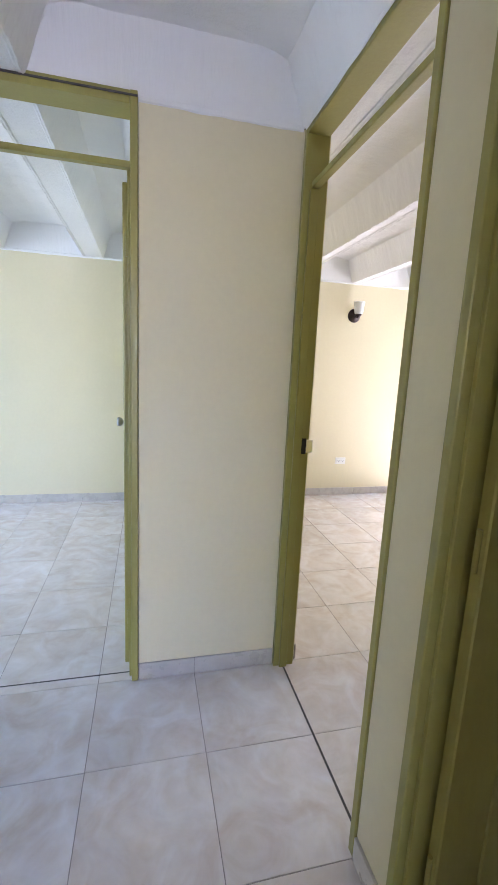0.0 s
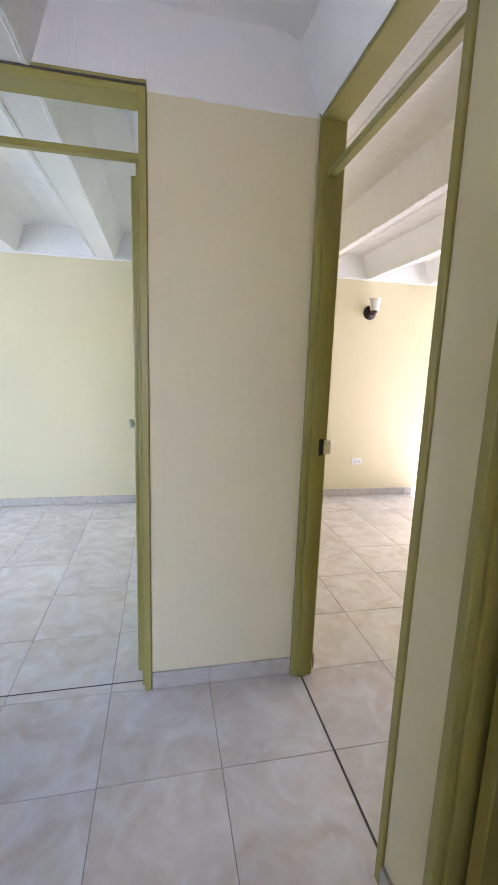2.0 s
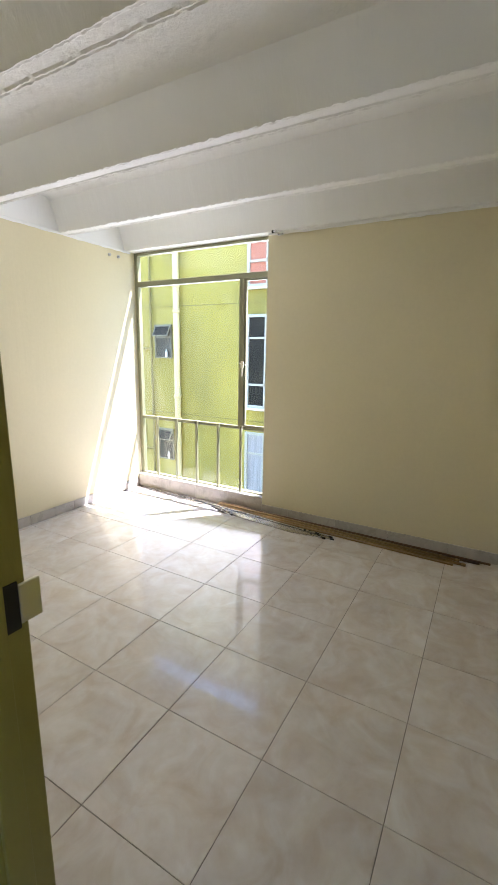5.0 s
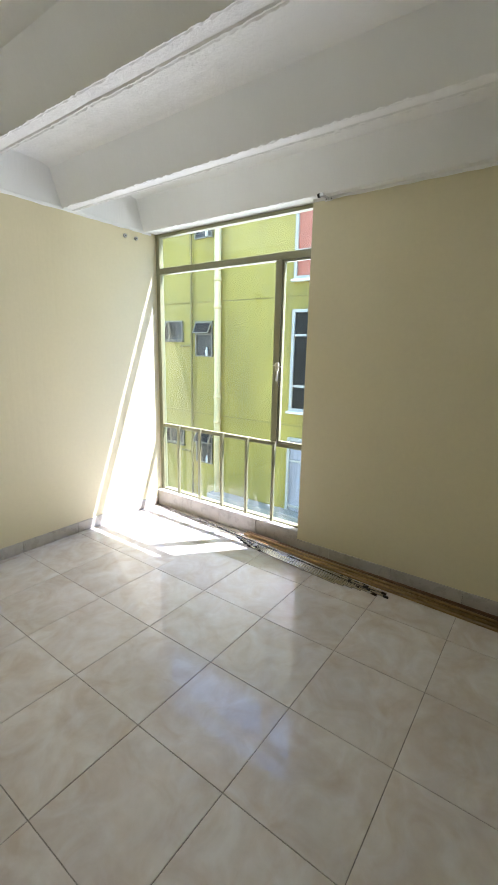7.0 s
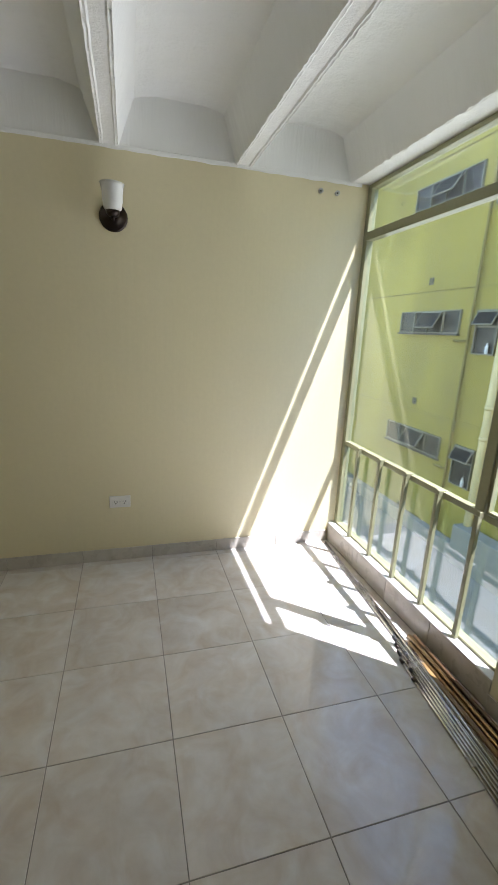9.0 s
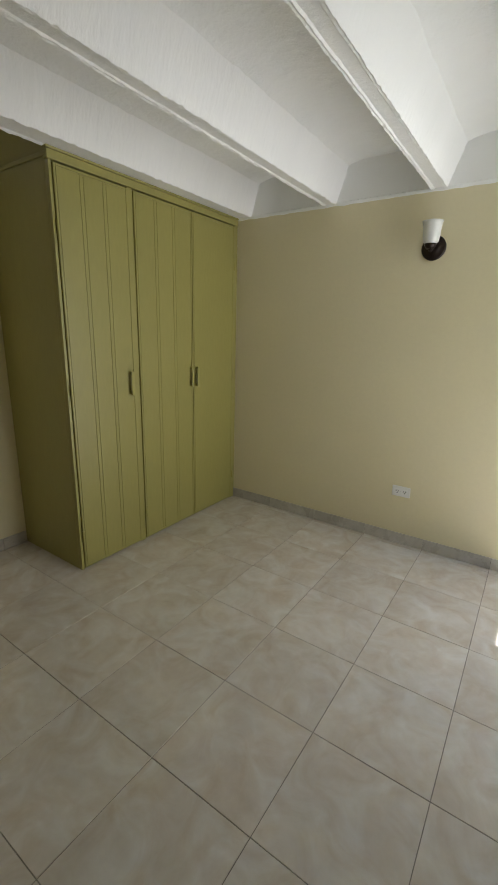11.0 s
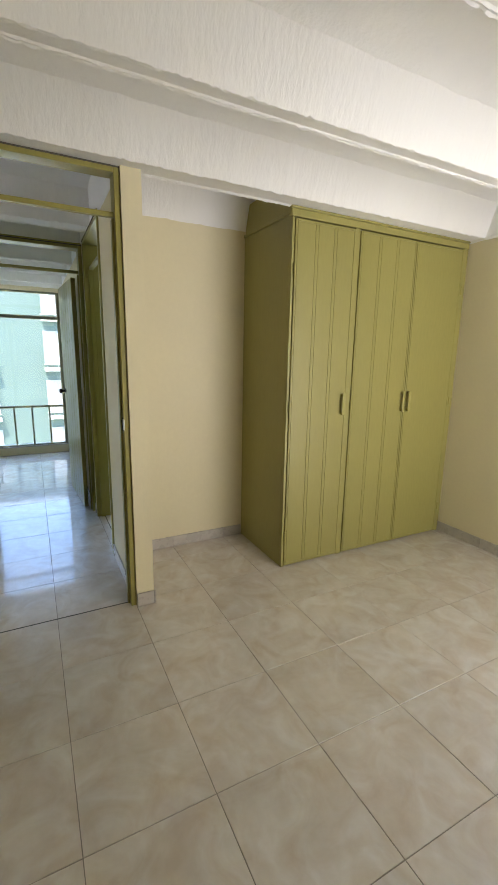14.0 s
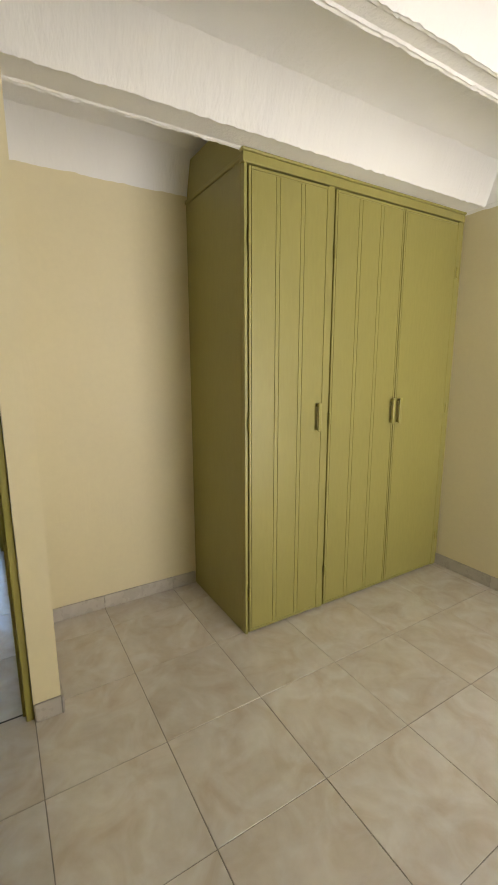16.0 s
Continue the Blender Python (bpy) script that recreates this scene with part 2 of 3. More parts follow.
wall("wall_north", (WEST - 0.2, OUT, NORTH, NORTH + 0.15, -0.1, TOP))
wall("wall_east", (EAST, OUT, SOUTH - 0.10, -0.555, -0.1, TOP), label="cream wall beside the tall window")
wall("wall_parapet", (EAST + 0.012, OUT, -0.555, NORTH, -0.1, 0.118), label="low tiled upstand under the window")
wall("wall_room_south", (WALL_E, EAST, SOUTH - 0.10, SOUTH, -0.1, TOP))
wall("wall_pier", (-2.236, WALL_E + 0.005, HALL_N, -1.505, -0.1, TOP), label="cream pier between two green door frames")
wall("wall_recess", (-2.257, -2.19, -1.505, NORTH, -0.1, TOP))
wall("wall_door_side", (WALL_W, WALL_E, -2.545, -2.401, -0.1, TOP), (WALL_W, WALL_E, -4.3, -3.375, -0.1, TOP))
wall("wall_passage_west", (-2.76, -2.655, -4.3, HALL_S, -0.1, TOP))
wall("wall_corridor_south", (-3.28, -2.76, HALL_S - 0.1, HALL_S, -0.1, TOP))
wall("wall_corridor_north", (-3.28, -3.032, HALL_N, -1.505, -0.1, TOP), (WEST, -3.28, HALL_N, -1.505, -0.1, TOP))
wall("wall_corridor_west", (-3.28, -3.17, -4.3, -2.41, -0.1, TOP))
wall("wall_west", (WEST - 0.2, WEST, 0.62, NORTH, -0.1, TOP), (WEST - 0.2, WEST, -1.624, -OUT, -0.1, TOP), (WEST - 0.2, WEST, -4.3, -3.55, -0.1, TOP),
     (WEST - 0.2, WEST - 0.012, -OUT, 0.62, -0.1, 0.10), (WEST - 0.2, WEST - 0.012, -3.55, -1.624, -0.1, 0.10), (WEST - 0.2, WEST, -3.55, -1.624, 2.152, TOP))
# unseen back room, added; the gap in its far side admits the hall's fill lamp
wall("wall_back", (-4.6, -2.655, -4.4, -4.3, -0.1, TOP), (WALL_W, -0.2, -4.4, -4.3, -0.1, TOP), (-5.98, -4.6, -4.4, -4.3, -0.1, TOP),
     (-4.6, -4.5, -7.6, -4.4, -0.1, TOP), (-0.3, -0.2, -7.6, -4.4, -0.1, TOP), (-4.6, -2.0, -7.7, -7.6, -0.1, TOP), (-0.6, -0.2, -7.7, -7.6, -0.1, TOP))
wall("wall_side_room", (WALL_E, -0.3, -3.75, -3.65, -0.1, TOP), (-0.4, -0.3, -3.65, -2.57, -0.1, TOP))

# ceiling: shallow plastered coffers between beams that run north to south
CELLS = [(x0, x1, SOUTH, NORTH) for x0, x1 in ((0.535, 1.105), (-0.130, 0.445), (-0.795, -0.220), (-1.455, -0.885))]
CELLS += [(-2.19, -1.60, -1.505, NORTH), (-2.58, -1.655, -4.3, HALL_N), (-3.17, -2.75, HALL_S, HALL_N), (WALL_E, -0.4, -3.65, -2.57), (-4.5, -0.3, -7.6, -4.4)]
CELLS += [(x0, x1, -1.505, NORTH) for x0, x1 in ((-2.58, -2.255), (-3.36, -2.75), (-4.12, -3.46), (-4.90, -4.22), (WEST, -5.0))]
CELLS += [(x0, x1, -4.3, -1.60) for x0, x1 in ((-3.95, -3.28), (-4.62, -4.05), (-5.30, -4.72), (WEST, -5.40))]


def rise(d, steps):
    """Height over the beam's underside at d metres in from the coffer's edge."""
    for (a, za), (b, zb) in zip(steps, steps[1:]):
        if d <= b:
            return za + (zb - za) * (d - a) / (b - a)
    return steps[-1][1]


SIDE = ((0, 0), (0.033, 0.096), (0.062, 0.182), (0.072, 0.199), (0.11, 0.211), (0.19, 0.226), (0.30, 0.234))
LIP = ((0, 0), (0.004, 0.006), (0.010, 0.0035), (0.016, 0.005), (0.022, 0.0))
END = ((0, 0), (0.006, 0.11), (0.014, 0.222), (0.05, 0.240))


def build_ceiling():
    def axis(lo, hi, pairs, steps, fine=None):
        vals = set(np.round(np.arange(lo, hi, 0.03), 4)) | (set(np.round(np.arange(fine[0], fine[1], fine[2]), 4)) if fine else set())
        for a, b in pairs:
            for d, _ in steps:
                vals.update((round(a + d, 4), round(b - d, 4)))
            for d, _ in LIP:
                vals.update((round(a - d, 4), round(b + d, 4)))
        vals = sorted(vals | {lo, hi})
        keep = [vals[0]]
        for v in vals[1:]:
            if v - keep[-1] > 0.0035:
                keep.append(v)
        return keep
    xs = axis(WEST - 0.2, OUT, [c[:2] for c in CELLS], SIDE)
    ys = axis(-7.7, 1.0, [c[2:] for c in CELLS], END, (-2.47, 0.85, 0.010))
    verts = []
    for y in ys:
        for x in xs:
            z = BEAM
            for x0, x1, y0, y1 in CELLS:
                if x0 <= x <= x1 and y0 <= y <= y1:
                    z = BEAM + min(rise(min(x - x0, x1 - x), SIDE), rise(min(y - y0, y1 - y), END))
            w = noise.noise(Vector((x * 9, y * 9, 0.3))) * 0.0035 + noise.noise(Vector((x * 30, y * 30, 1.7))) * 0.0022
            inside = z > BEAM + 0.001
            if not inside:
                for x0, x1, y0, y1 in CELLS:
                    if y0 <= y <= y1 and (x0 - 0.023 < x < x0 or x1 < x < x1 + 0.023):
                        d = x0 - x if x < x0 else x - x1
                        drip = 0.5 * noise.noise(Vector((x0 * 3, y * 40, 4.1))) + noise.noise(Vector((x * 90, y * 70, 7.7)))
                        z = BEAM - rise(d, LIP) * (1.0 + 0.75 * drip)
                        w *= 1.1
                        break
            verts.append((x + (w if inside else w * 0.6), y, z + (w if inside else abs(w) * 0.4)))
    n = len(xs)
    faces = [(j * n + i, (j + 1) * n + i, (j + 1) * n + i + 1, j * n + i + 1) for j in range(len(ys) - 1) for i in range(n - 1)]
    me = bpy.data.meshes.new("ceiling")
    me.from_pydata(verts, [], faces)
    me.materials.append(PLASTER)
    me.polygons.foreach_set("use_smooth", [True] * len(me.polygons))
    me.set_sharp_from_angle(angle=radians(24))
    tagged(new("ceiling", me), "white rough-plastered ceiling with shallow coffers between beams", "ceiling", "", "structure")


build_ceiling()


def plaster_bead(name, axis, at, normal, a0, a1):
    """The uneven white edge where the ceiling plaster runs onto the painted wall."""
    n = max(8, int((a1 - a0) / 0.02))
    verts, faces = [], []
    for k in range(n + 1):
        a = a0 + (a1 - a0) * k / n
        w = noise.noise(Vector((a * 14, at * 5, 2.2)))
        v = noise.noise(Vector((a * 37, at * 5, 8.2)))
        for out, z in ((0.0, BEAM - 0.016 - 0.005 * w), (0.004 + 0.0015 * v, BEAM - 0.011 - 0.004 * w), (0.007 + 0.002 * w, BEAM + 0.002), (0.0, BEAM + 0.006)):
            verts.append((at + normal * out, a, z) if axis == "y" else (a, at + normal * out, z))
    for k in range(n):
        for j in range(3):
            faces.append((4 * k + j, 4 * k + j + 1, 4 * k + j + 5, 4 * k + j + 4))
    me = bpy.data.meshes.new(name)
    me.from_pydata(verts, [], faces)
    me.materials.append(PLASTER)
    tagged(new(name, me), "uneven white plaster edge along the wall's top", "trim", "", "structure")


plaster_bead("trim_1", "x", NORTH, -1, -1.58, EAST)
plaster_bead("trim_2", "y", EAST, -1, SOUTH, -0.555)
plaster_bead("trim_3", "x", HALL_N, -1, -2.236, -1.65)
plaster_bead("trim_5", "y", -1.646, -1, -3.37, -1.62)
plaster_bead("trim_4", "x", NORTH, -1, WEST, -2.245)
# unseen slab and rim, added so that no sky light leaks in over the ceiling
structure("roof_slab", block(WEST - 0.2, OUT, -7.7, 1.0, 2.50, 2.70), CONCRETE, "unseen concrete slab added above the rooms to keep light out", "slab")
structure("wall_eaves", join(block(OUT - 0.01, OUT + 0.005, -7.7, 1.0, 2.19, 2.70), block(WEST - 0.21, WEST - 0.19, -7.7, 1.0, 2.19, 2.70), block(WEST - 0.2, OUT, 0.99, 1.01, 2.19, 2.70), block(WEST - 0.2, OUT, -7.71, -7.69, 2.19, 2.70)),
          LIME, "unseen rim added below the slab's edge to keep light out", "wall")

# ---- floor bed; its tiles come last ----
floor = structure("floor", block(WEST - 0.2, OUT, -7.7, 1.0, -0.1, -0.0025), GROUT, "glazed beige ceramic tile floor with dark joints", "floor")


# ---- door frames and doors ----
def door_frame(name, axis, a0, a1, b0, b1, label, strike=None):
    """A painted timber frame with an open transom; a runs along the opening, b through the wall."""
    ob = thing(name, (0, 0, 0), label, "door frame", "door frames", "structure")
    def piece(kind, p0, p1, q0, q1, z0, z1, bevel=0.003, note=""):
        box = (p0, p1, q0, q1, z0, z1) if axis == "x" else (q0, q1, p0, p1, z0, z1)
        return part(kind, block(*box, bevel=bevel), OLIVE, ob, note)
    w = 0.026
    piece("jamb", a0, a0 + w, b0, b1, 0.0, 2.213)
    piece("jamb", a1 - w, a1, b0, b1, 0.0, 2.213)
    piece("head", a0 + w, a1 - w, b0 + 0.002, b1 - 0.002, 2.172, 2.212)
    piece("transom_bar", a0 + w, a1 - w, (b0 + b1) / 2 - 0.016, (b0 + b1) / 2 + 0.014, 1.992, 2.014)
    # a raised dark strip on each face stands in for the gap's shade
    for q0, q1 in ((b0 - 0.0025, b0 + 0.001), (b1 - 0.001, b1 + 0.0025)):
        box = (a0, a1, q0, q1, 2.193, 2.199) if axis == "x" else (q0, q1, a0, a1, 2.193, 2.199)
        part("top_gap", block(*box), DARK_JOINT_AND_GAP, ob, "dark strip in place of the shaded gap between frame and ceiling plaster")
    mid = (b0 + b1) / 2
    for p0, p1 in ((a0 + w, a0 + w + 0.011), (a1 - w - 0.011, a1 - w)):
        piece("stop_strip", p0, p1, mid - 0.022, mid + 0.012, 0.0, 1.984, 0.002)
    if strike is not None:
        p, inner, q = strike
        plate = part("strike_plate", block(*((p, p + 0.002, q - 0.02, q + 0.02, 0.97, 1.06) if axis == "x" else (q - 0.02, q + 0.02, p, p + inner * 0.003, 0.985, 1.05)), bevel=0.0), DARK, ob, "small blackened strike plate")
        part("keep", block(*((p, p + 0.004, q - 0.008, q + 0.008, 1.0, 1.03) if axis == "x" else (q - 0.016, q + 0.002, p, p + inner * 0.005, 0.998, 1.037))), DARK, plate)
        part("lip", block(q + 0.02, q + 0.05, p - 0.004, p + 0.002, 0.990, 1.045, 0.002), GOLD, plate, "worn brass lip of the strike")
    return ob


door_frame("door_frame_1", "x", -3.030, -2.238, -1.612, -1.500, "olive green painted timber door frame with open transom")
door_frame("door_frame_2", "y", -2.399, -1.602, -1.645, -1.553, "olive green painted door frame with steel strike plate", (-1.628, -1, -1.585))
door_frame("door_frame_3", "y", -3.373, -2.547, -1.645, -1.553, "olive green painted door frame of a dark side room")
door_frame("door_frame_4", "y", -2.408, -1.602, -3.288, -3.162, "olive green painted door frame at the corridor's end")


def door_leaf(name, m, width, label, knob_mat, hand, knob_z=1.0, category="door", foot=0.006):
    """A plank door, hinged at its origin; x runs along its width, y through it; hand: the side on which the knob shows."""
    ob = thing(name, (0, 0, 0), label, category, "inner doors")
    t, h = 0.034, 1.972
    part("core", block(0.002, width - 0.002, 0.006, t - 0.006, foot + 0.002, h - 0.002), OLIVE, ob)
    n = 6
    for k in range(n):
        a, b = width * k / n, width * (k + 1) / n
        part("board", block(a + 0.0012, b - 0.0012, 0.0, t, foot, h, bevel=0.0035, segments=1), OLIVE, ob)
    for z in (0.22, 1.0, 1.76):
        part("hinge", rod((-0.004, t * 0.5, z - 0.045), (-0.004, t * 0.5, z + 0.045), 0.006), OLIVE, ob, "painted butt hinge")
    for s in (-1, 1):
        y = t / 2 + s * t / 2
        knob = part("knob", turned([(0.0, 0.0), (0.026, 0.0), (0.026, 0.004), (0.020, 0.007), (0.010, 0.009), (0.009, 0.026), (0.016, 0.031), (0.024, 0.040), (0.025, 0.050), (0.019, 0.058), (0.0, 0.060)],
                                   (width - 0.06, y, knob_z), (0, s, 0), 20), knob_mat, ob, "round metal door knob", smooth=True)
    ob.matrix_basis = m
    return ob


door_leaf("door", pose(-2.262, -1.498, 0, 0, 0, 91), 0.715, "olive green plank door standing open against the wall", STEEL, 1)
door_leaf("door", pose(-1.549, -2.392, 0, 0, 0, 4.5), 0.72, "olive plank door open along the bedroom wall", STEEL, 1)
door_leaf("door", pose(-1.576, -2.618, 0, 0, 0, 0), 0.73, "dark olive green plank door open into a side room", STEEL, 1, foot=0.035)
door_leaf("door", pose(-3.292, -1.650, 0, 0, 0, 184), 0.74, "grooved plank door open along the far room's wall", BRONZE, 1)


# ---- windows ----
def window(name, x, y0, y1, z0, z1, rail, bar, mullion, balusters, side, label, latch=False):
    """A painted steel window in a wall that faces east or west; side: +1 when the room lies to the east."""
    ob = thing(name, (x, (y0 + y1) / 2, z0), label, "window", "", "structure")
    f = 0.038
    d0, d1 = x - 0.022, x + 0.022
    def piece(kind, *b, bevel=0.0025):
        return part(kind, block(*b, bevel=bevel), WINDOW_PAINT, ob)
    piece("frame_post", d0, d1, y0, y0 + f, z0, z1)
    piece("frame_post", d0, d1, y1 - f, y1, z0, z1)
    piece("frame_head", d0, d1, y0 + f, y1 - f, z1 - 0.024, z1)
    piece("frame_foot", d0, d1, y0 + f, y1 - f, z0, z0 + 0.014)
    piece("transom", d0 - 0.003, d1 + 0.003, y0 + f, y1 - f, bar, bar + 0.045)
    piece("rail", d0 + 0.004, d1 - 0.004, y0 + f, y1 - f, rail - 0.028, rail)
    piece("mullion", d0, d1, mullion - 0.024, mullion + 0.024, rail, bar)
    # casement beside the mullion
    c0, c1, c2, c3 = y0 + f, mullion - 0.024, rail, bar
    case = part("casement", join(block(d0 + 0.008, d1 - 0.008, c0 + 0.002, c0 + 0.014, c2, c3, 0.002), block(d0 + 0.008, d1 - 0.008, c1 - 0.014, c1 - 0.002, c2, c3, 0.002),
                                 block(d0 + 0.008, d1 - 0.008, c0 + 0.014, c1 - 0.014, c2 + 0.001, c2 + 0.013, 0.002), block(d0 + 0.008, d1 - 0.008, c0 + 0.014, c1 - 0.014, c3 - 0.013, c3 - 0.001, 0.002)), WINDOW_PAINT, ob)
    for a, b, c, d in ((y0 + f, y1 - f, bar + 0.045, z1 - 0.024), (mullion + 0.024, y1 - f, rail, bar), (c0 + 0.012, c1 - 0.012, rail + 0.011, bar - 0.011), (y0 + f, y1 - f, z0 + 0.014, rail - 0.028)):
        part("pane", block(x - 0.002, x + 0.002, a, b, c, d), GLASS, ob, "clear window glass", shadow=False)
    yb = y0 + 0.03 if latch else y0
    for k in range(balusters):
        y = yb + (y1 - yb) * (k + 1) / (balusters + 1)
        xi = x + side * 0.034
        part("baluster", join(block(xi - 0.010, xi + 0.010, y - 0.011, y + 0.011, z0 + 0.004, rail - 0.012, 0.003), block(min(x, xi + side * 0.006), max(x, xi + side * 0.006), y - 0.011, y + 0.011, rail - 0.022, rail + 0.006, 0.003)), WINDOW_PAINT, ob)
    if latch:
        xi = x + side * 0.03
        body = part("latch", block(xi - 0.012, xi + 0.006, mullion - 0.030, mullion - 0.006, 1.205, 1.262, 0.004), GOLD, ob, "small pale brass window latch")
        part("lever", join(rod((xi, mullion - 0.018, 1.235), (xi + side * 0.016, mullion - 0.024, 1.14), 0.006, 10), rod((xi, mullion + 0.012, 1.245), (xi, mullion - 0.052, 1.232), 0.006, 10)), GOLD, body)
    return ob


WX = 1.245
window("window_1", WX, -0.583, 0.848, 0.131, 2.198, 0.715, 1.905, -0.305, 5, -1, "tall olive steel window with rail, balusters and casement", True)
window("window_2", WEST - 0.06, -3.548, -1.626, 0.113, 2.150, 0.66, 1.80, -2.60, 8, 1, "tall dark green steel window with balusters in the far room")
window("window_3", WEST - 0.06, -1.348, 0.618, 0.113, 2.198, 0.72, 1.86, -0.30, 8, 1, "tall green steel window of the neighbouring room")

sill = structure("window_sill", block(EAST + 0.012, OUT, -0.553, NORTH, 0.119, 0.126), GROUT, "white tiled window sill over a low upstand", "sill")
for k in range(4):
    y0, y1 = -0.553 + 0.3505 * k, -0.553 + 0.3505 * (k + 1)
    part("sill_tile", block(EAST - 0.001, OUT - 0.002, y0 + 0.0015, y1 - 0.0015, 0.124, 0.132, 0.0015, 1), SILL, sill)
    part("upstand_tile", block(EAST, EAST + 0.011, y0 + 0.0015, y1 - 0.0015, 0.0, 0.1235, 0.0015, 1), SKIRT, sill)
structure("west_window_sill", join(block(WEST - 0.2, WEST, -OUT, 0.62, 0.101, 0.112), block(WEST - 0.2, WEST, -3.55, -1.624, 0.101, 0.112)), SKIRT, "grey tiled sills of the far windows", "sill")


# ---- wardrobe ----
def wardrobe():
    ob = thing("wardrobe", (-1.80, 0.1, 0), "olive green built-in wooden wardrobe with three grooved doors", "wardrobe")
    front, south, north = -1.578, -0.650, NORTH - 0.002
    part("side_panel", block(-2.186, front - 0.0285, south, south + 0.022, 0.0, 2.158, 0.002), OLIVE_PALE, ob)
    part("upper_side_panel", block(-2.186, front - 0.028, south + 0.008, south + 0.026, 2.178, 2.36, 0.002), OLIVE_PALE, ob)
    part("side_moulding", block(-2.186, front + 0.004, south - 0.008, south + 0.02, 2.158, 2.178, 0.004), OLIVE_PALE, ob)
    part("back_panel", block(-2.186, -2.178, south + 0.022, north, 0.02, 2.13), OLIVE_PALE, ob)
    part("plinth", block(-2.17, front - 0.012, south + 0.022, north, 0.0, 0.012), OLIVE_PALE, ob)
    part("fascia", block(front - 0.028, front + 0.005, south - 0.006, north, 2.146, 2.1865, 0.003), OLIVE_PALE, ob)
    part("cornice", block(front - 0.02, front + 0.013, south - 0.012, north, 2.187, 2.199, 0.004), OLIVE_PALE, ob)
    for a, b in ((south, south + 0.016), (-0.192, -0.155), (north - 0.045, north)):
        part("stile", block(front - 0.028, front, a, b, 0.0, 2.146, 0.002), OLIVE_PALE, ob)
    for a, b, handle, hinge, pairs in ((south + 0.019, -0.194, -0.234, south + 0.017, (0.33, 0.66)), (-0.153, 0.328, 0.303, -0.154, (0.33, 0.66)), (0.333, north - 0.050, 0.358, north - 0.048, ())):
        door = part("door", block(front - 0.020, front + 0.004, a, b, 0.012, 2.136, 0.0), OLIVE_PALE, ob)
        e = 0.013
        part("edge_bead", join(block(front + 0.002, front + 0.0075, a, a + e - 0.001, 0.012, 2.136, 0.0015, 1), block(front + 0.002, front + 0.0075, b - e + 0.001, b, 0.012, 2.136, 0.0015, 1),
                               block(front + 0.002, front + 0.0075, a + e, b - e, 0.012, 0.024, 0.0015, 1), block(front + 0.002, front + 0.0075, a + e, b - e, 2.124, 2.136, 0.0015, 1)), OLIVE_PALE, door)
        a, b = a + e, b - e
        cuts = [a]
        for p in pairs:
            c = a + (b - a) * p
            cuts += [c - 0.011, c + 0.011]
        cuts.append(b)
        for c0, c1 in zip(cuts, cuts[1:]):
            part("board", block(front + 0.002, front + 0.0072, c0 + 0.0006, c1 - 0.0006, 0.0255, 2.1225, 0.0014, 1), OLIVE_PALE, door)
        part("handle", join(block(front + 0.010, front + 0.034, handle - 0.008, handle + 0.008, 1.005, 1.022, 0.003), block(front + 0.010, front + 0.034, handle - 0.008, handle + 0.008, 1.122, 1.139, 0.003),
                            block(front + 0.024, front + 0.036, handle - 0.010, handle + 0.010, 1.000, 1.144, 0.005)), OLIVE, door, "painted wooden bar handle")
        for z in (0.22, 1.06, 1.86):
            part("hinge", rod((front + 0.012, hinge, z - 0.03), (front + 0.012, hinge, z + 0.03), 0.005, 10), OLIVE, door, "painted hinge")
    return ob


wardrobe()


# ---- fittings ----
def wall_lamp(x, z):
    y = NORTH
    ob = thing("wall_lamp", (x, y, z), "dark bronze wall lamp with frosted white glass cup", "wall lamp")
    part("backplate", turned([(0.0, 0.0), (0.068, 0.0), (0.068, 0.006), (0.058, 0.012), (0.040, 0.014), (0.034, 0.021), (0.018, 0.026), (0.0, 0.028)], (x, y, z), (0, -1, 0), 32), BRONZE, ob, smooth=True)
    curve = [(x, y - 0.02, z), (x, y - 0.05, z - 0.016), (x, y - 0.085, z - 0.028), (x, y - 0.095, z - 0.014)]
    part("arm", join(*[rod(p, q, 0.008) for p, q in zip(curve, curve[1:])]), BRONZE, ob, smooth=True)
    part("cup", turned([(0.0, 0.0), (0.020, 0.0), (0.030, 0.012), (0.033, 0.026), (0.0, 0.026)], (x, y - 0.095, z - 0.018), (0, 0, 1)), BRONZE, ob, smooth=True)
    part("shade", turned([(0.026, 0.0), (0.040, 0.012), (0.046, 0.040), (0.047, 0.075), (0.052, 0.108), (0.056, 0.120), (0.052, 0.120), (0.043, 0.075), (0.041, 0.040), (0.022, 0.006)], (x, y - 0.095, z + 0.004), (0, 0, 1), 32), FROST, ob, "frosted white glass", smooth=True)
    return ob


wall_lamp(-0.165, 1.885)


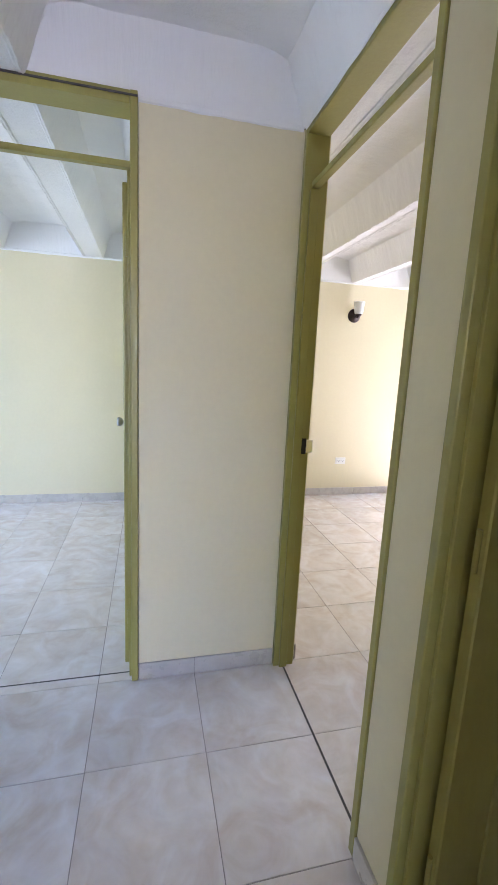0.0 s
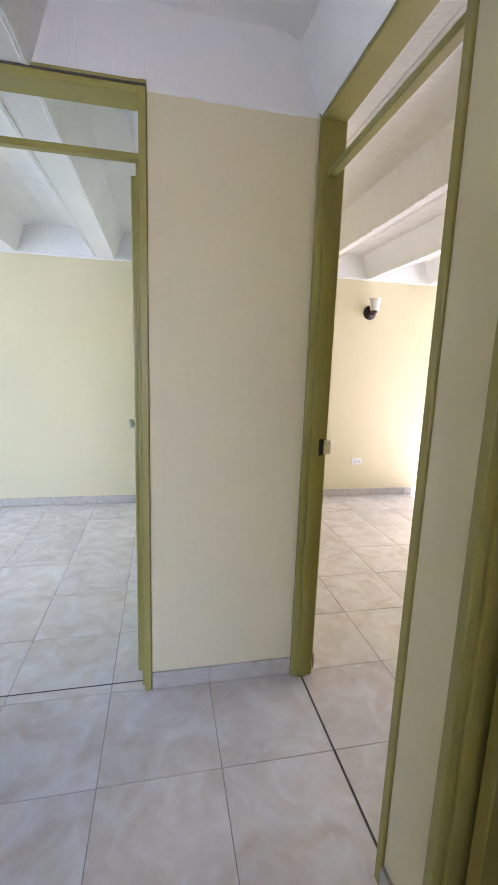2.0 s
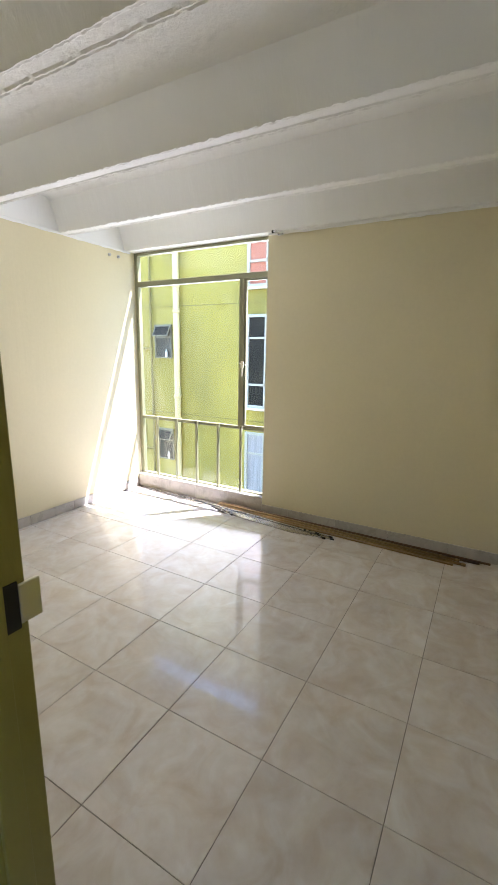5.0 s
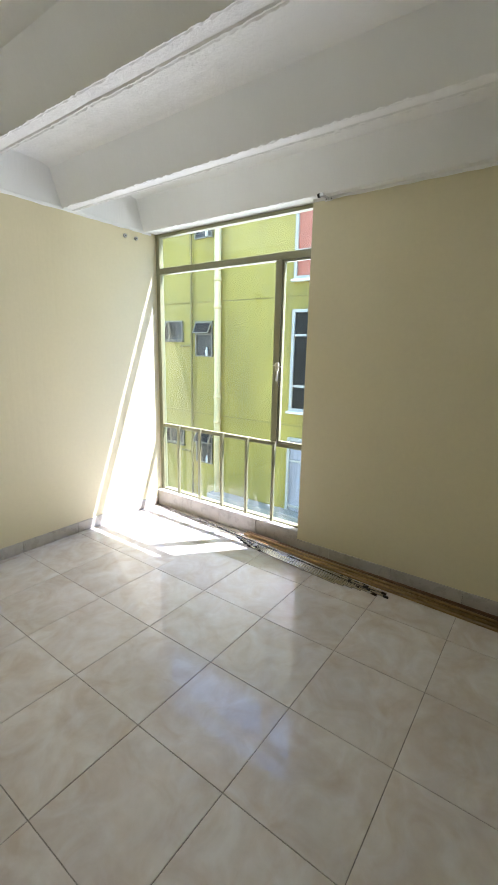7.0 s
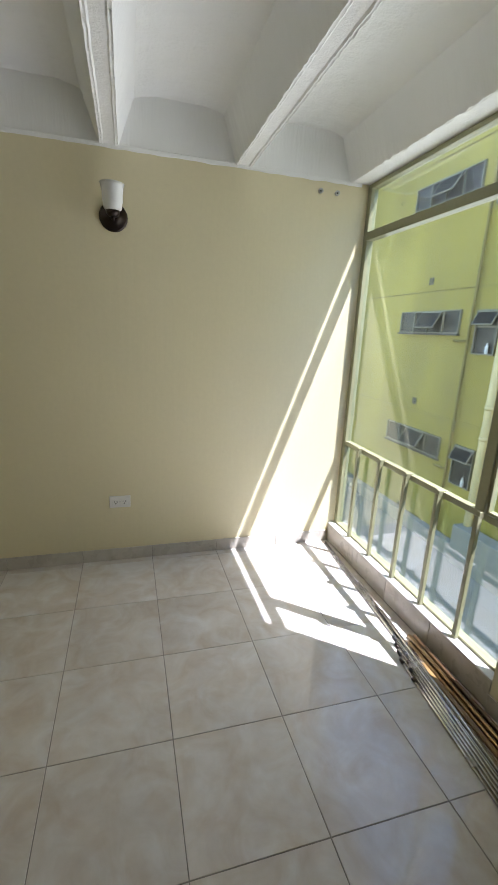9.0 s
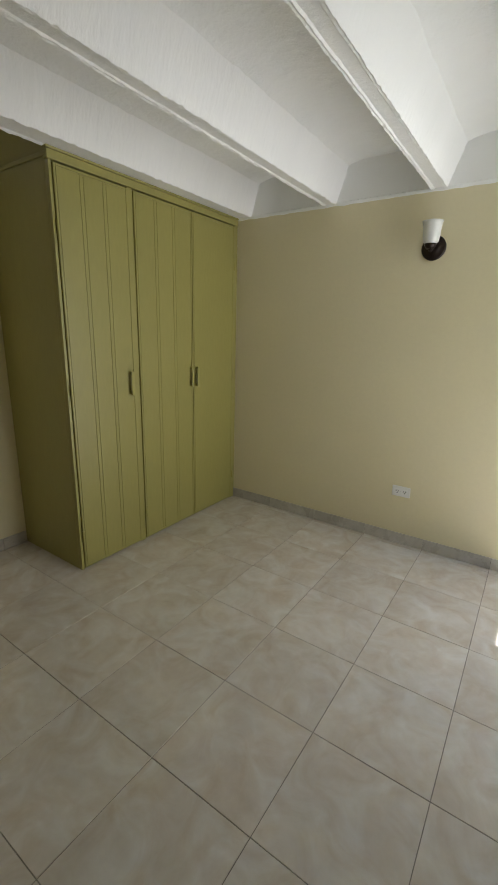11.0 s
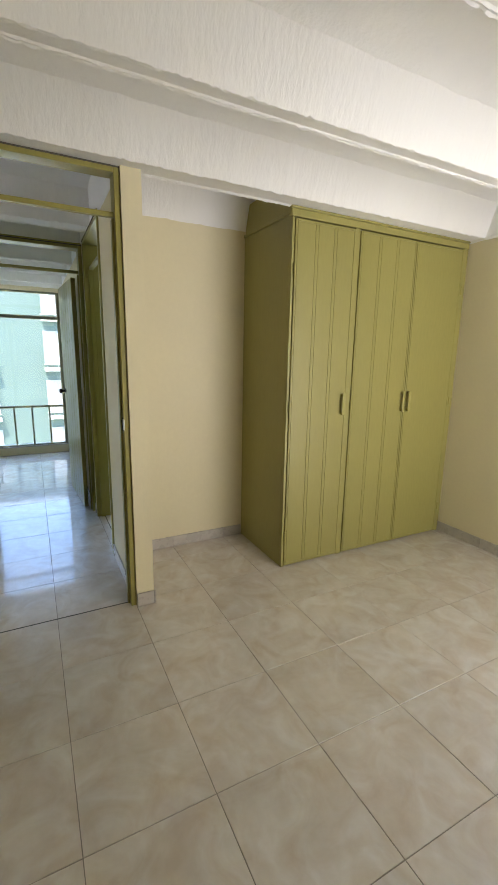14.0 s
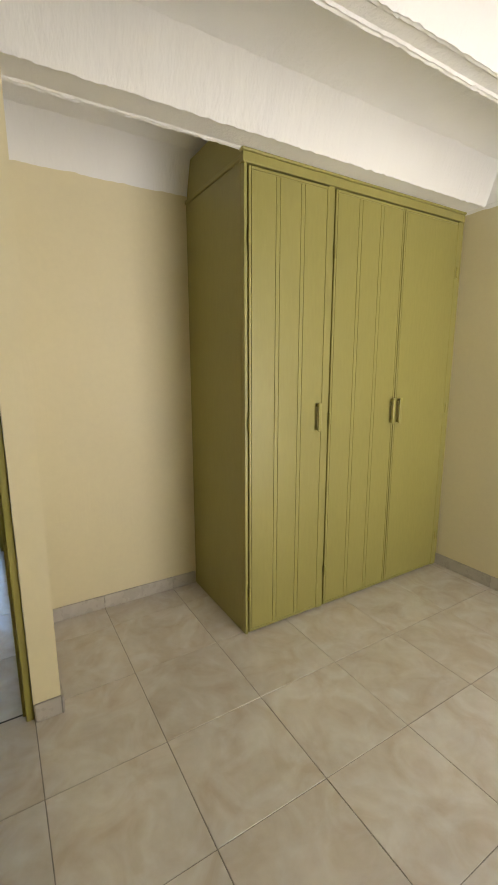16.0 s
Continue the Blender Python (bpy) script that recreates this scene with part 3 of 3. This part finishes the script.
def socket(x, z):
    y = NORTH
    ob = thing("power_socket", (x, y, z), "white plastic double power socket on the wall", "socket")
    plate = part("cover_plate", block(x - 0.059, x + 0.059, y - 0.007, y, z - 0.036, z + 0.036, 0.003), WHITE_PLASTIC, ob)
    for s in (-0.024, 0.024):
        face = part("outlet", block(x + s - 0.018, x + s + 0.018, y - 0.0095, y - 0.006, z - 0.017, z + 0.017, 0.002), WHITE_PLASTIC, ob)
        part("slots", join(block(x + s - 0.009, x + s - 0.006, y - 0.0105, y - 0.009, z - 0.002, z + 0.008), block(x + s + 0.006, x + s + 0.009, y - 0.0105, y - 0.009, z - 0.002, z + 0.008),
                           block(x + s - 0.003, x + s + 0.003, y - 0.0105, y - 0.009, z - 0.012, z - 0.006)), DARK, face)
    part("screw", rod((x, y - 0.009, z), (x, y - 0.006, z), 0.003, 8), STEEL, ob)
    return ob


socket(-0.18, 0.375)


def curtain_bracket(x, y, z):
    ob = thing("curtain_bracket", (x, y, z), "small worn metal curtain rod bracket screwed to the wall", "bracket")
    part("plate", block(x - 0.003, x, y - 0.024, y + 0.024, z - 0.010, z + 0.010, 0.001), WHITE_PLASTIC, ob)
    part("arm", join(block(x - 0.075, x - 0.003, y - 0.003, y + 0.003, z - 0.006, z + 0.006, 0.001), block(x - 0.082, x - 0.068, y - 0.003, y + 0.020, z - 0.004, z + 0.012, 0.001)), STEEL, ob, "thin steel arm")
    part("hook", turned([(0.006, 0.0), (0.011, 0.0), (0.011, 0.012), (0.006, 0.012)], (x - 0.075, y + 0.020, z + 0.002), (0, 1, 0), 14), DARK, ob, smooth=True)
    for dy in (-0.016, 0.016):
        part("screw", rod((x - 0.005, y + dy, z), (x - 0.002, y + dy, z), 0.004, 8), DARK, ob)
    return ob


curtain_bracket(EAST, -0.655, 2.188)


def hook(x, z):
    ob = thing("rod_socket", (x, NORTH, z), "small metal rod socket screwed to the wall", "bracket", "rod sockets by the window")
    part("ring", turned([(0.006, 0.0), (0.013, 0.0), (0.013, 0.014), (0.008, 0.014), (0.006, 0.003)], (x, NORTH, z), (0, -1, 0), 16), STEEL, ob, smooth=True)
    part("screw", rod((x, NORTH - 0.006, z), (x, NORTH, z), 0.005, 8), DARK, ob)
    return ob


hook(0.93, 2.135)
hook(1.03, 2.135)


# ---- curtain rods lying along the wall ----
def tube(name, p, q, r, mat, label, finial):
    ob = thing(name, ((p[0] + q[0]) / 2, (p[1] + q[1]) / 2, p[2] - r), label, "curtain rod", "loose curtain rods")
    part("tube", rod(p, q, r, 14), mat, ob, smooth=True)
    way = (Vector(q) - Vector(p)).normalized()
    if finial:
        part("end_cap", rod(Vector(q) - way * 0.004, Vector(q) + way * 0.022, r * OUT, 14, r * 1.05), finial, ob, smooth=True)
        part("ring", rod(Vector(q) - way * 0.10, Vector(q) - way * 0.085, r * 1.45, 14), finial, ob, smooth=True)
    return ob


def turned_slat(p, q, width, high):
    """A flat board on the floor from p to q."""
    bm = block(-width / 2, width / 2, 0, math.dist(p, q), 0.0, high, 0.002, 1)
    turn = math.atan2(q[1] - p[1], q[0] - p[0]) - math.pi / 2
    bm.transform(Matrix.Translation((p[0], p[1], 0.0005)) @ Matrix.Rotation(turn, 4, "Z"))
    return bm


ROD = "thin chrome curtain rod lying on the floor"
for k, (xa, ya, xb, yb, finial) in enumerate(((1.150, 0.80, 1.012, -1.10, DARK), (1.137, 0.78, 0.998, -1.22, BRONZE), (1.124, 0.66, 0.984, -1.16, BRONZE),
                                              (1.111, 0.34, 0.970, -1.24, DARK), (1.098, 0.10, 0.956, -1.18, BRONZE))):
    tube("curtain_rod", (xa, ya, 0.0065), (xb, yb, 0.0065), 0.0062, CHROME, ROD, finial)
for n in range(1, 5):
    yn, ys = -0.10 - 0.045 * n, -1.16 + 0.05 * n
    xn, xs = (1.087 - 0.111 * (0.0 - y) - 0.014 * n for y in (yn, ys))
    tube("curtain_rod", (xs, ys, 0.0065), (xn, yn, 0.0065), 0.0062, CHROME, "thin chrome curtain rod with a dark end cap", DARK if n % 2 else BRONZE)
slat = thing("wooden_slat", (1.047, -1.165, 0), "flat golden-brown wooden slat lying on the floor", "slat")
part("board", turned_slat((1.083, -0.30), (1.012, -2.05), 0.020, 0.012), WOOD_GOLD, slat)
for xa, ya, xb, yb in ((1.120, 0.30, 0.992, -1.06), (1.104, 0.05, 0.978, -1.12)):
    tube("curtain_rod", (xa, ya, 0.0185), (xb, yb, 0.0185), 0.0058, CHROME, "thin chrome curtain rod lying on other rods", DARK)
BROD = "aged brass curtain rod lying against the skirting"
tube("curtain_rod", (1.130, -0.14, 0.010), (1.062, -2.02, 0.010), 0.0095, BRASS, BROD, BRASS)
tube("curtain_rod", (1.108, -0.18, 0.010), (1.040, -2.10, 0.010), 0.0095, BRASS, BROD, BRASS)
tube("curtain_rod", (1.119, -0.16, 0.027), (1.051, -2.06, 0.027), 0.0085, BRASS, "aged brass curtain rod lying on two others", BRASS)
tube("curtain_rod", (1.150, -0.20, 0.0085), (1.110, -2.20, 0.0085), 0.008, WOOD, "thin brown wooden curtain rod against the skirting", None)
tube("curtain_rod", (1.142, -0.16, 0.0255), (1.098, -2.26, 0.0255), 0.008, WOOD, "thin brown wooden curtain rod lying on other rods", None)


# ---- outside, to the east: the lime green building over the light well ----
GROUND = -5.3
structure("ground", block(-300, 300, -300, 300, GROUND - 0.3, GROUND), CONCRETE, "paved ground between the buildings", "ground")


roof = thing("low_roof", (3.2, 3.5, GROUND), "pale concrete roof at the bottom of the light well", "roof", "", "structure")
part("deck", block(1.30, 5.20, -6.9, 13.9, -2.45, -2.30), PALE_DECK, roof)
part("coping", block(5.12, 5.385, -6.9, 3.80, GROUND, -1.62, 0.02), PALE_DECK, roof)
part("upstand", block(5.22, 5.385, 3.82, 13.9, GROUND, -2.05, 0.02), PALE_DECK, roof)


def facade_window(parent, x, y0, y1, z0, z1, side, fill, frame_mat, bars=1, cross=None, w=0.05, sill=True):
    """A framed window on a facade at x that faces the rooms; side: the way that it faces."""
    f0, f1 = sorted((x, x + side * 0.05))
    ob = part("window", join(block(f0, f1, y0 - w, y0, z0 - w, z1 + w), block(f0, f1, y1, y1 + w, z0 - w, z1 + w), block(f0, f1, y0, y1, z1, z1 + w), block(f0, f1, y0, y1, z0 - w, z0)), frame_mat, parent)
    part("pane", block(*sorted((x + side * 0.004, x + side * 0.012)), y0, y1, z0, z1), fill, ob)
    for k in range(bars):
        y = y0 + (y1 - y0) * (k + 1) / (bars + 1)
        part("glazing_bar", block(*sorted((x + side * 0.012, x + side * 0.045)), y - 0.018, y + 0.018, z0, z1), frame_mat, ob)
    if cross is not None:
        part("glazing_bar", block(*sorted((x + side * 0.012, x + side * 0.04)), y0, y1, cross - 0.02, cross + 0.02), frame_mat, ob)
    if sill:
        part("sill", block(*sorted((x, x + side * 0.10)), y0 - w - 0.03, y1 + w + 0.03, z0 - w - 0.04, z0 - w), PALE, ob)
    return ob


def tilted_sash(parent, x, y0, y1, top, drop, out):
    """A top-hung sash that stands open: a thin frame round a dark pane."""
    def bar(p, q):
        return rod(p, q, 0.014, 6)
    a, b, c, d = (x, y0, top), (x, y1, top), (x - out, y1, top - drop), (x - out, y0, top - drop)
    sash = part("open_sash", join(bar(a, b), bar(b, c), bar(c, d), bar(d, a)), SASH, parent, "grey metal sash tilted open")
    bm = bmesh.new()
    vs = [bm.verts.new(p) for p in (a, b, c, d)]
    vs += [bm.verts.new((p[0] - 0.006, p[1], p[2] - 0.004)) for p in (a, b, c, d)]
    for q in ((0, 1, 2, 3), (7, 6, 5, 4), (0, 4, 5, 1), (1, 5, 6, 2), (2, 6, 7, 3), (3, 7, 4, 0)):
        bm.faces.new([vs[i] for i in q])
    part("pane", bm, FAR_GLASS, sash)


def slot_window(parent, x, y0, y1, z0, z1):
    """A long low window of four lights with one of them tilted open."""
    w = 0.022
    win = part("window", join(block(x - 0.04, x, y0 - w, y0, z0 - w, z1 + w), block(x - 0.04, x, y1, y1 + w, z0 - w, z1 + w), block(x - 0.04, x, y0, y1, z1, z1 + w), block(x - 0.04, x, y0, y1, z0 - w, z0)), SASH, parent)
    step = (y1 - y0) / 4
    for k in range(4):
        part("pane", block(x - 0.010, x - 0.004, y0 + step * k + 0.008, y0 + step * (k + 1) - 0.008, z0, z1), ROOM_BEYOND if k in (0, 3) else FAR_GLASS, win)
        if k:
            part("glazing_bar", block(x - 0.034, x - 0.010, y0 + step * k - 0.012, y0 + step * k + 0.012, z0, z1), SASH, win)
    part("sill", block(x - 0.07, x, y0 - 0.04, y1 + 0.04, z0 - w - 0.03, z0 - w), FRAME_GREY, win)
    tilted_sash(win, x - 0.036, y0 + step * 1.1, y0 + step * 2.4, z1 - 0.01, 0.27, 0.17)


def bath_window(parent, x, y0, y1, z0, z1):
    """A small upright window: a fixed light below, a tilted sash above."""
    w, bar = 0.022, z1 - 0.24
    win = part("window", join(block(x - 0.04, x, y0 - w, y0, z0 - w, z1 + w), block(x - 0.04, x, y1, y1 + w, z0 - w, z1 + w), block(x - 0.04, x, y0, y1, z1, z1 + w), block(x - 0.04, x, y0, y1, z0 - w, z0)), SASH, parent)
    part("pane", block(x - 0.010, x - 0.004, y0, y1, z0, bar), ROOM_BEYOND, win)
    part("pane", block(x - 0.010, x - 0.004, y0, y1, bar, z1), FAR_GLASS, win)
    part("glazing_bar", block(x - 0.034, x - 0.010, y0, y1, bar - 0.014, bar + 0.014), SASH, win)
    part("bottle", turned([(0.0, 0.0), (0.028, 0.0), (0.030, 0.10), (0.012, 0.14), (0.012, 0.17), (0.0, 0.17)], (x - 0.040, y0 + 0.12, z0), (0, 0, 1), 10), PALE, win, "pale bottle on the window ledge")
    tilted_sash(win, x - 0.036, y0 + 0.01, y1 - 0.01, z1 - 0.01, 0.20, 0.11)


def lime_building():
    x, storey = 5.4, 2.25
    ob = thing("apartment_building", (x, 3, GROUND), "lime green rendered apartment block across the light well", "building")
    part("wall", block(x, x + 3.0, -7.0, 14.0, GROUND, 6.0), LIME, ob)
    part("roof", block(x - 0.15, x + 3.15, -7.1, 14.1, 6.0, 6.15), CONCRETE, ob)
    for k in range(-3, 2):
        z = storey * k
        part("storey_joint", block(x - 0.012, x, -7.0, 14.0, z + 2.255, z + 2.285), LIME, ob)
        # the joint's shadow, put in as a dark strip below its ledge
        part("joint_stain", block(x - 0.004, x + 0.01, -7.0, 14.0, z + 2.238, z + 2.2545), RUST_PIPE_AND_SHADE, ob)
        slot_window(ob, x, 4.72, 6.34, z + 1.52, z + 1.88)
        bath_window(ob, x, 3.89, 4.31, z + 1.20, z + 1.86)
        fill = RED_CURTAIN if k == 1 else (GREY_CURTAIN if k == -1 else FAR_GLASS)
        win = facade_window(ob, x, 0.9, 1.98, z + 0.32, z + 1.98, -1, fill, WHITE_TRIM, 2, z + 1.60, 0.05, True)
        part("lower_bar", block(x - 0.045, x - 0.012, 0.9, 1.98, z + 0.70, z + 0.74), WHITE_TRIM, win)
        facade_window(ob, x, -3.4, -1.6, z + 0.32, z + 1.98, -1, FAR_GLASS, WHITE_TRIM, 2, z + 1.60, 0.05, True)
        part("vent", block(x - 0.012, x, 5.55, 5.67, z + 2.37, z + 2.50), FRAME_GREY, ob, "small grey vent grille")
    pipe = part("drain_pipe", rod((x - 0.08, 3.69, GROUND), (x - 0.08, 3.69, 5.9), 0.065, 16), PIPE, ob, "cream painted drain pipe", smooth=True)
    for k in range(-3, 2):
        for dz in (0.35, 2.1):
            part("collar", rod((x - 0.08, 3.69, 2.25 * k + dz), (x - 0.08, 3.69, 2.25 * k + dz + 0.07), 0.078, 16), PIPE, pipe, smooth=True)
    thin = part("vent_pipe", rod((x - 0.05, 4.42, GROUND), (x - 0.05, 4.42, 5.9), 0.025, 10), RUST_PIPE_AND_SHADE, ob, smooth=True)
    for k in range(-2, 3):
        part("branch", rod((x - 0.05, 4.42, 2.25 * k + 1.38), (x - 0.05, 4.74, 2.25 * k + 1.38), 0.022, 10), RUST_PIPE_AND_SHADE, thin, smooth=True)
    return ob


lime_building()


def mint_building():
    x, storey = -23.0, 2.4
    ob = thing("apartment_building", (x, -3, GROUND), "mint green apartment block with white balconies", "building")
    part("wall", block(x - 6, x, -24.0, 20.0, GROUND - 4, 6.0), TEAL, ob)
    part("roof", block(x - 6.2, x + 0.2, -24.2, 20.2, 6.0, 6.2), CONCRETE, ob)
    for k in range(-3, 2):
        z = storey * k + 0.9
        for y0, y1 in ((-1.3, 0.2), (-5.1, -3.55), (3.4, 4.9), (-10.2, -8.7), (7.6, 9.1)):
            win = facade_window(ob, x, y0, y1, z, z + 1.45, 1, GREY_CURTAIN, MINT_TRIM, 2, z + 1.05, 0.08, True)
            part("balcony_rail", join(block(x + 0.25, x + 0.28, y0, y1, z + 0.35, z + 0.39), *[block(x + 0.25, x + 0.27, y0 + (y1 - y0) * j / 9, y0 + (y1 - y0) * j / 9 + 0.02, z - 0.25, z + 0.36) for j in range(10)]), MINT_TRIM, win)
            part("band", block(x, x + 0.3, y0 - 0.1, y1 + 0.1, z - 0.42, z - 0.25), PALE, win)
            part("open_casement", join(block(x + 0.05, x + 0.60, y0 - 0.04, y0, z + 0.05, z + 0.13), block(x + 0.05, x + 0.60, y0 - 0.04, y0, z + 0.95, z + 1.03), block(x + 0.52, x + 0.60, y0 - 0.04, y0, z + 0.13, z + 0.95)), MINT_TRIM, win)
    return ob


mint_building()


# ---- wide joints in the doorways ----
structure("threshold_joint", join(block(-1.6045, -1.5965, -2.373, -1.628, -0.002, 0.0006), block(-3.004, -2.25, -1.5535, -1.5475, -0.002, 0.0006)), DARK_JOINT_AND_GAP, "dark dirty joints between the floor tiles under the doors", "joint")


# ---- skirting tiles ----
def skirting(name, axis, at, normal, a0, a1, height=0.076, thick=0.010):
    """A run of skirting tiles along a wall face at 'at'; normal: the way that the face looks."""
    lo, hi = sorted((at, at + normal * 0.004))
    back = block(lo, hi, a0, a1, 0.0, height - 0.003) if axis == "y" else block(a0, a1, lo, hi, 0.0, height - 0.003)
    ob = structure(name, back, GROUT, "grey marbled skirting tiles along the wall", "skirting")
    c = a0
    while c < a1 - 0.002:
        e = min(a1, (math.floor(c / T + 1e-6) + 1) * T)
        if a1 - e < 0.03:
            e = a1
        lo, hi = sorted((at + normal * 0.001, at + normal * thick))
        box = (lo, hi, c + 0.001, e - 0.001) if axis == "y" else (c + 0.001, e - 0.001, lo, hi)
        part("skirting_tile", block(*box, 0.001, height, 0.0015, 1), SKIRT, ob)
        c = e
    return ob


skirting("baseboard_1", "x", NORTH, -1, -1.58, EAST - 0.012)
skirting("baseboard_2", "y", EAST, -1, SOUTH + 0.012, -0.556)
skirting("baseboard_3", "x", SOUTH, 1, WALL_E + 0.012, EAST)
skirting("baseboard_4", "x", HALL_N, -1, -2.236, -1.648)
skirting("baseboard_5", "y", -2.19, 1, -1.505, -0.652)
skirting("baseboard_6", "y", WALL_E + 0.005, 1, -1.598, -1.505)
skirting("baseboard_7", "x", -1.505, 1, -2.18, WALL_E + 0.015)
skirting("baseboard_8", "y", WALL_W, -1, -2.545, -2.402)
skirting("baseboard_9", "y", -2.655, 1, -4.3, HALL_S)
skirting("baseboard_10", "x", HALL_S, 1, -3.16, -2.645)
skirting("baseboard_11", "x", NORTH, -1, WEST, -2.268)
skirting("baseboard_12", "x", HALL_N, -1, -3.16, -3.033)
skirting("baseboard_13", "x", -1.61, -1, WEST, -3.29)
skirting("baseboard_14", "y", -2.257, -1, -1.5, NORTH - 0.01)


# ---- floor tiles ----
def tile_mesh(x0, x1, y0, y1):
    bm = bmesh.new()
    g, c = 0.0011, 0.0009
    x0, x1, y0, y1 = x0 + g, x1 - g, y0 + g, y1 - g
    rings = []
    for z, d in ((-0.006, 0.0), (-0.0012, 0.0), (0.0, c)):
        rings.append([bm.verts.new(p) for p in ((x0 + d, y0 + d, z), (x1 - d, y0 + d, z), (x1 - d, y1 - d, z), (x0 + d, y1 - d, z))])
    for a, b in zip(rings, rings[1:]):
        for k in range(4):
            bm.faces.new((a[k], a[(k + 1) % 4], b[(k + 1) % 4], b[k]))
    bm.faces.new(rings[-1])
    return mesh_of("tile", bm, TILE)


FULL_TILE = tile_mesh(0, T, 0, T)
AREAS = [(-1.60, EAST, SOUTH, NORTH), (-2.19, -1.60, -1.505, NORTH), (-3.225, -1.60, -2.4, -1.55), (-2.655, -1.60, -4.3, -2.4),
         (WEST, -2.257, -1.55, NORTH), (WEST, -3.225, -4.3, -1.60), (-1.60, -0.4, -3.65, -2.57)]
rng = random.Random(5)
for ax0, ax1, ay0, ay1 in AREAS:
    i0, i1 = math.floor(ax0 / T + 1e-6), math.ceil(ax1 / T - 1e-6)
    j0, j1 = math.floor(ay0 / T + 1e-6), math.ceil(ay1 / T - 1e-6)
    for i in range(i0, i1):
        for j in range(j0, j1):
            x0, x1, y0, y1 = max(ax0, i * T), min(ax1, i * T + T), max(ay0, j * T), min(ay1, j * T + T)
            if x1 - x0 < 0.012 or y1 - y0 < 0.012:
                continue
            whole = x1 - x0 > T - 1e-4 and y1 - y0 > T - 1e-4
            ob = new("tile", FULL_TILE if whole else tile_mesh(0, x1 - x0, 0, y1 - y0))
            ob.location = (x0, y0, -0.0002)
            ob.rotation_euler = (rng.uniform(-0.0016, 0.0016), rng.uniform(-0.0016, 0.0016), 0)
            ob.parent = floor
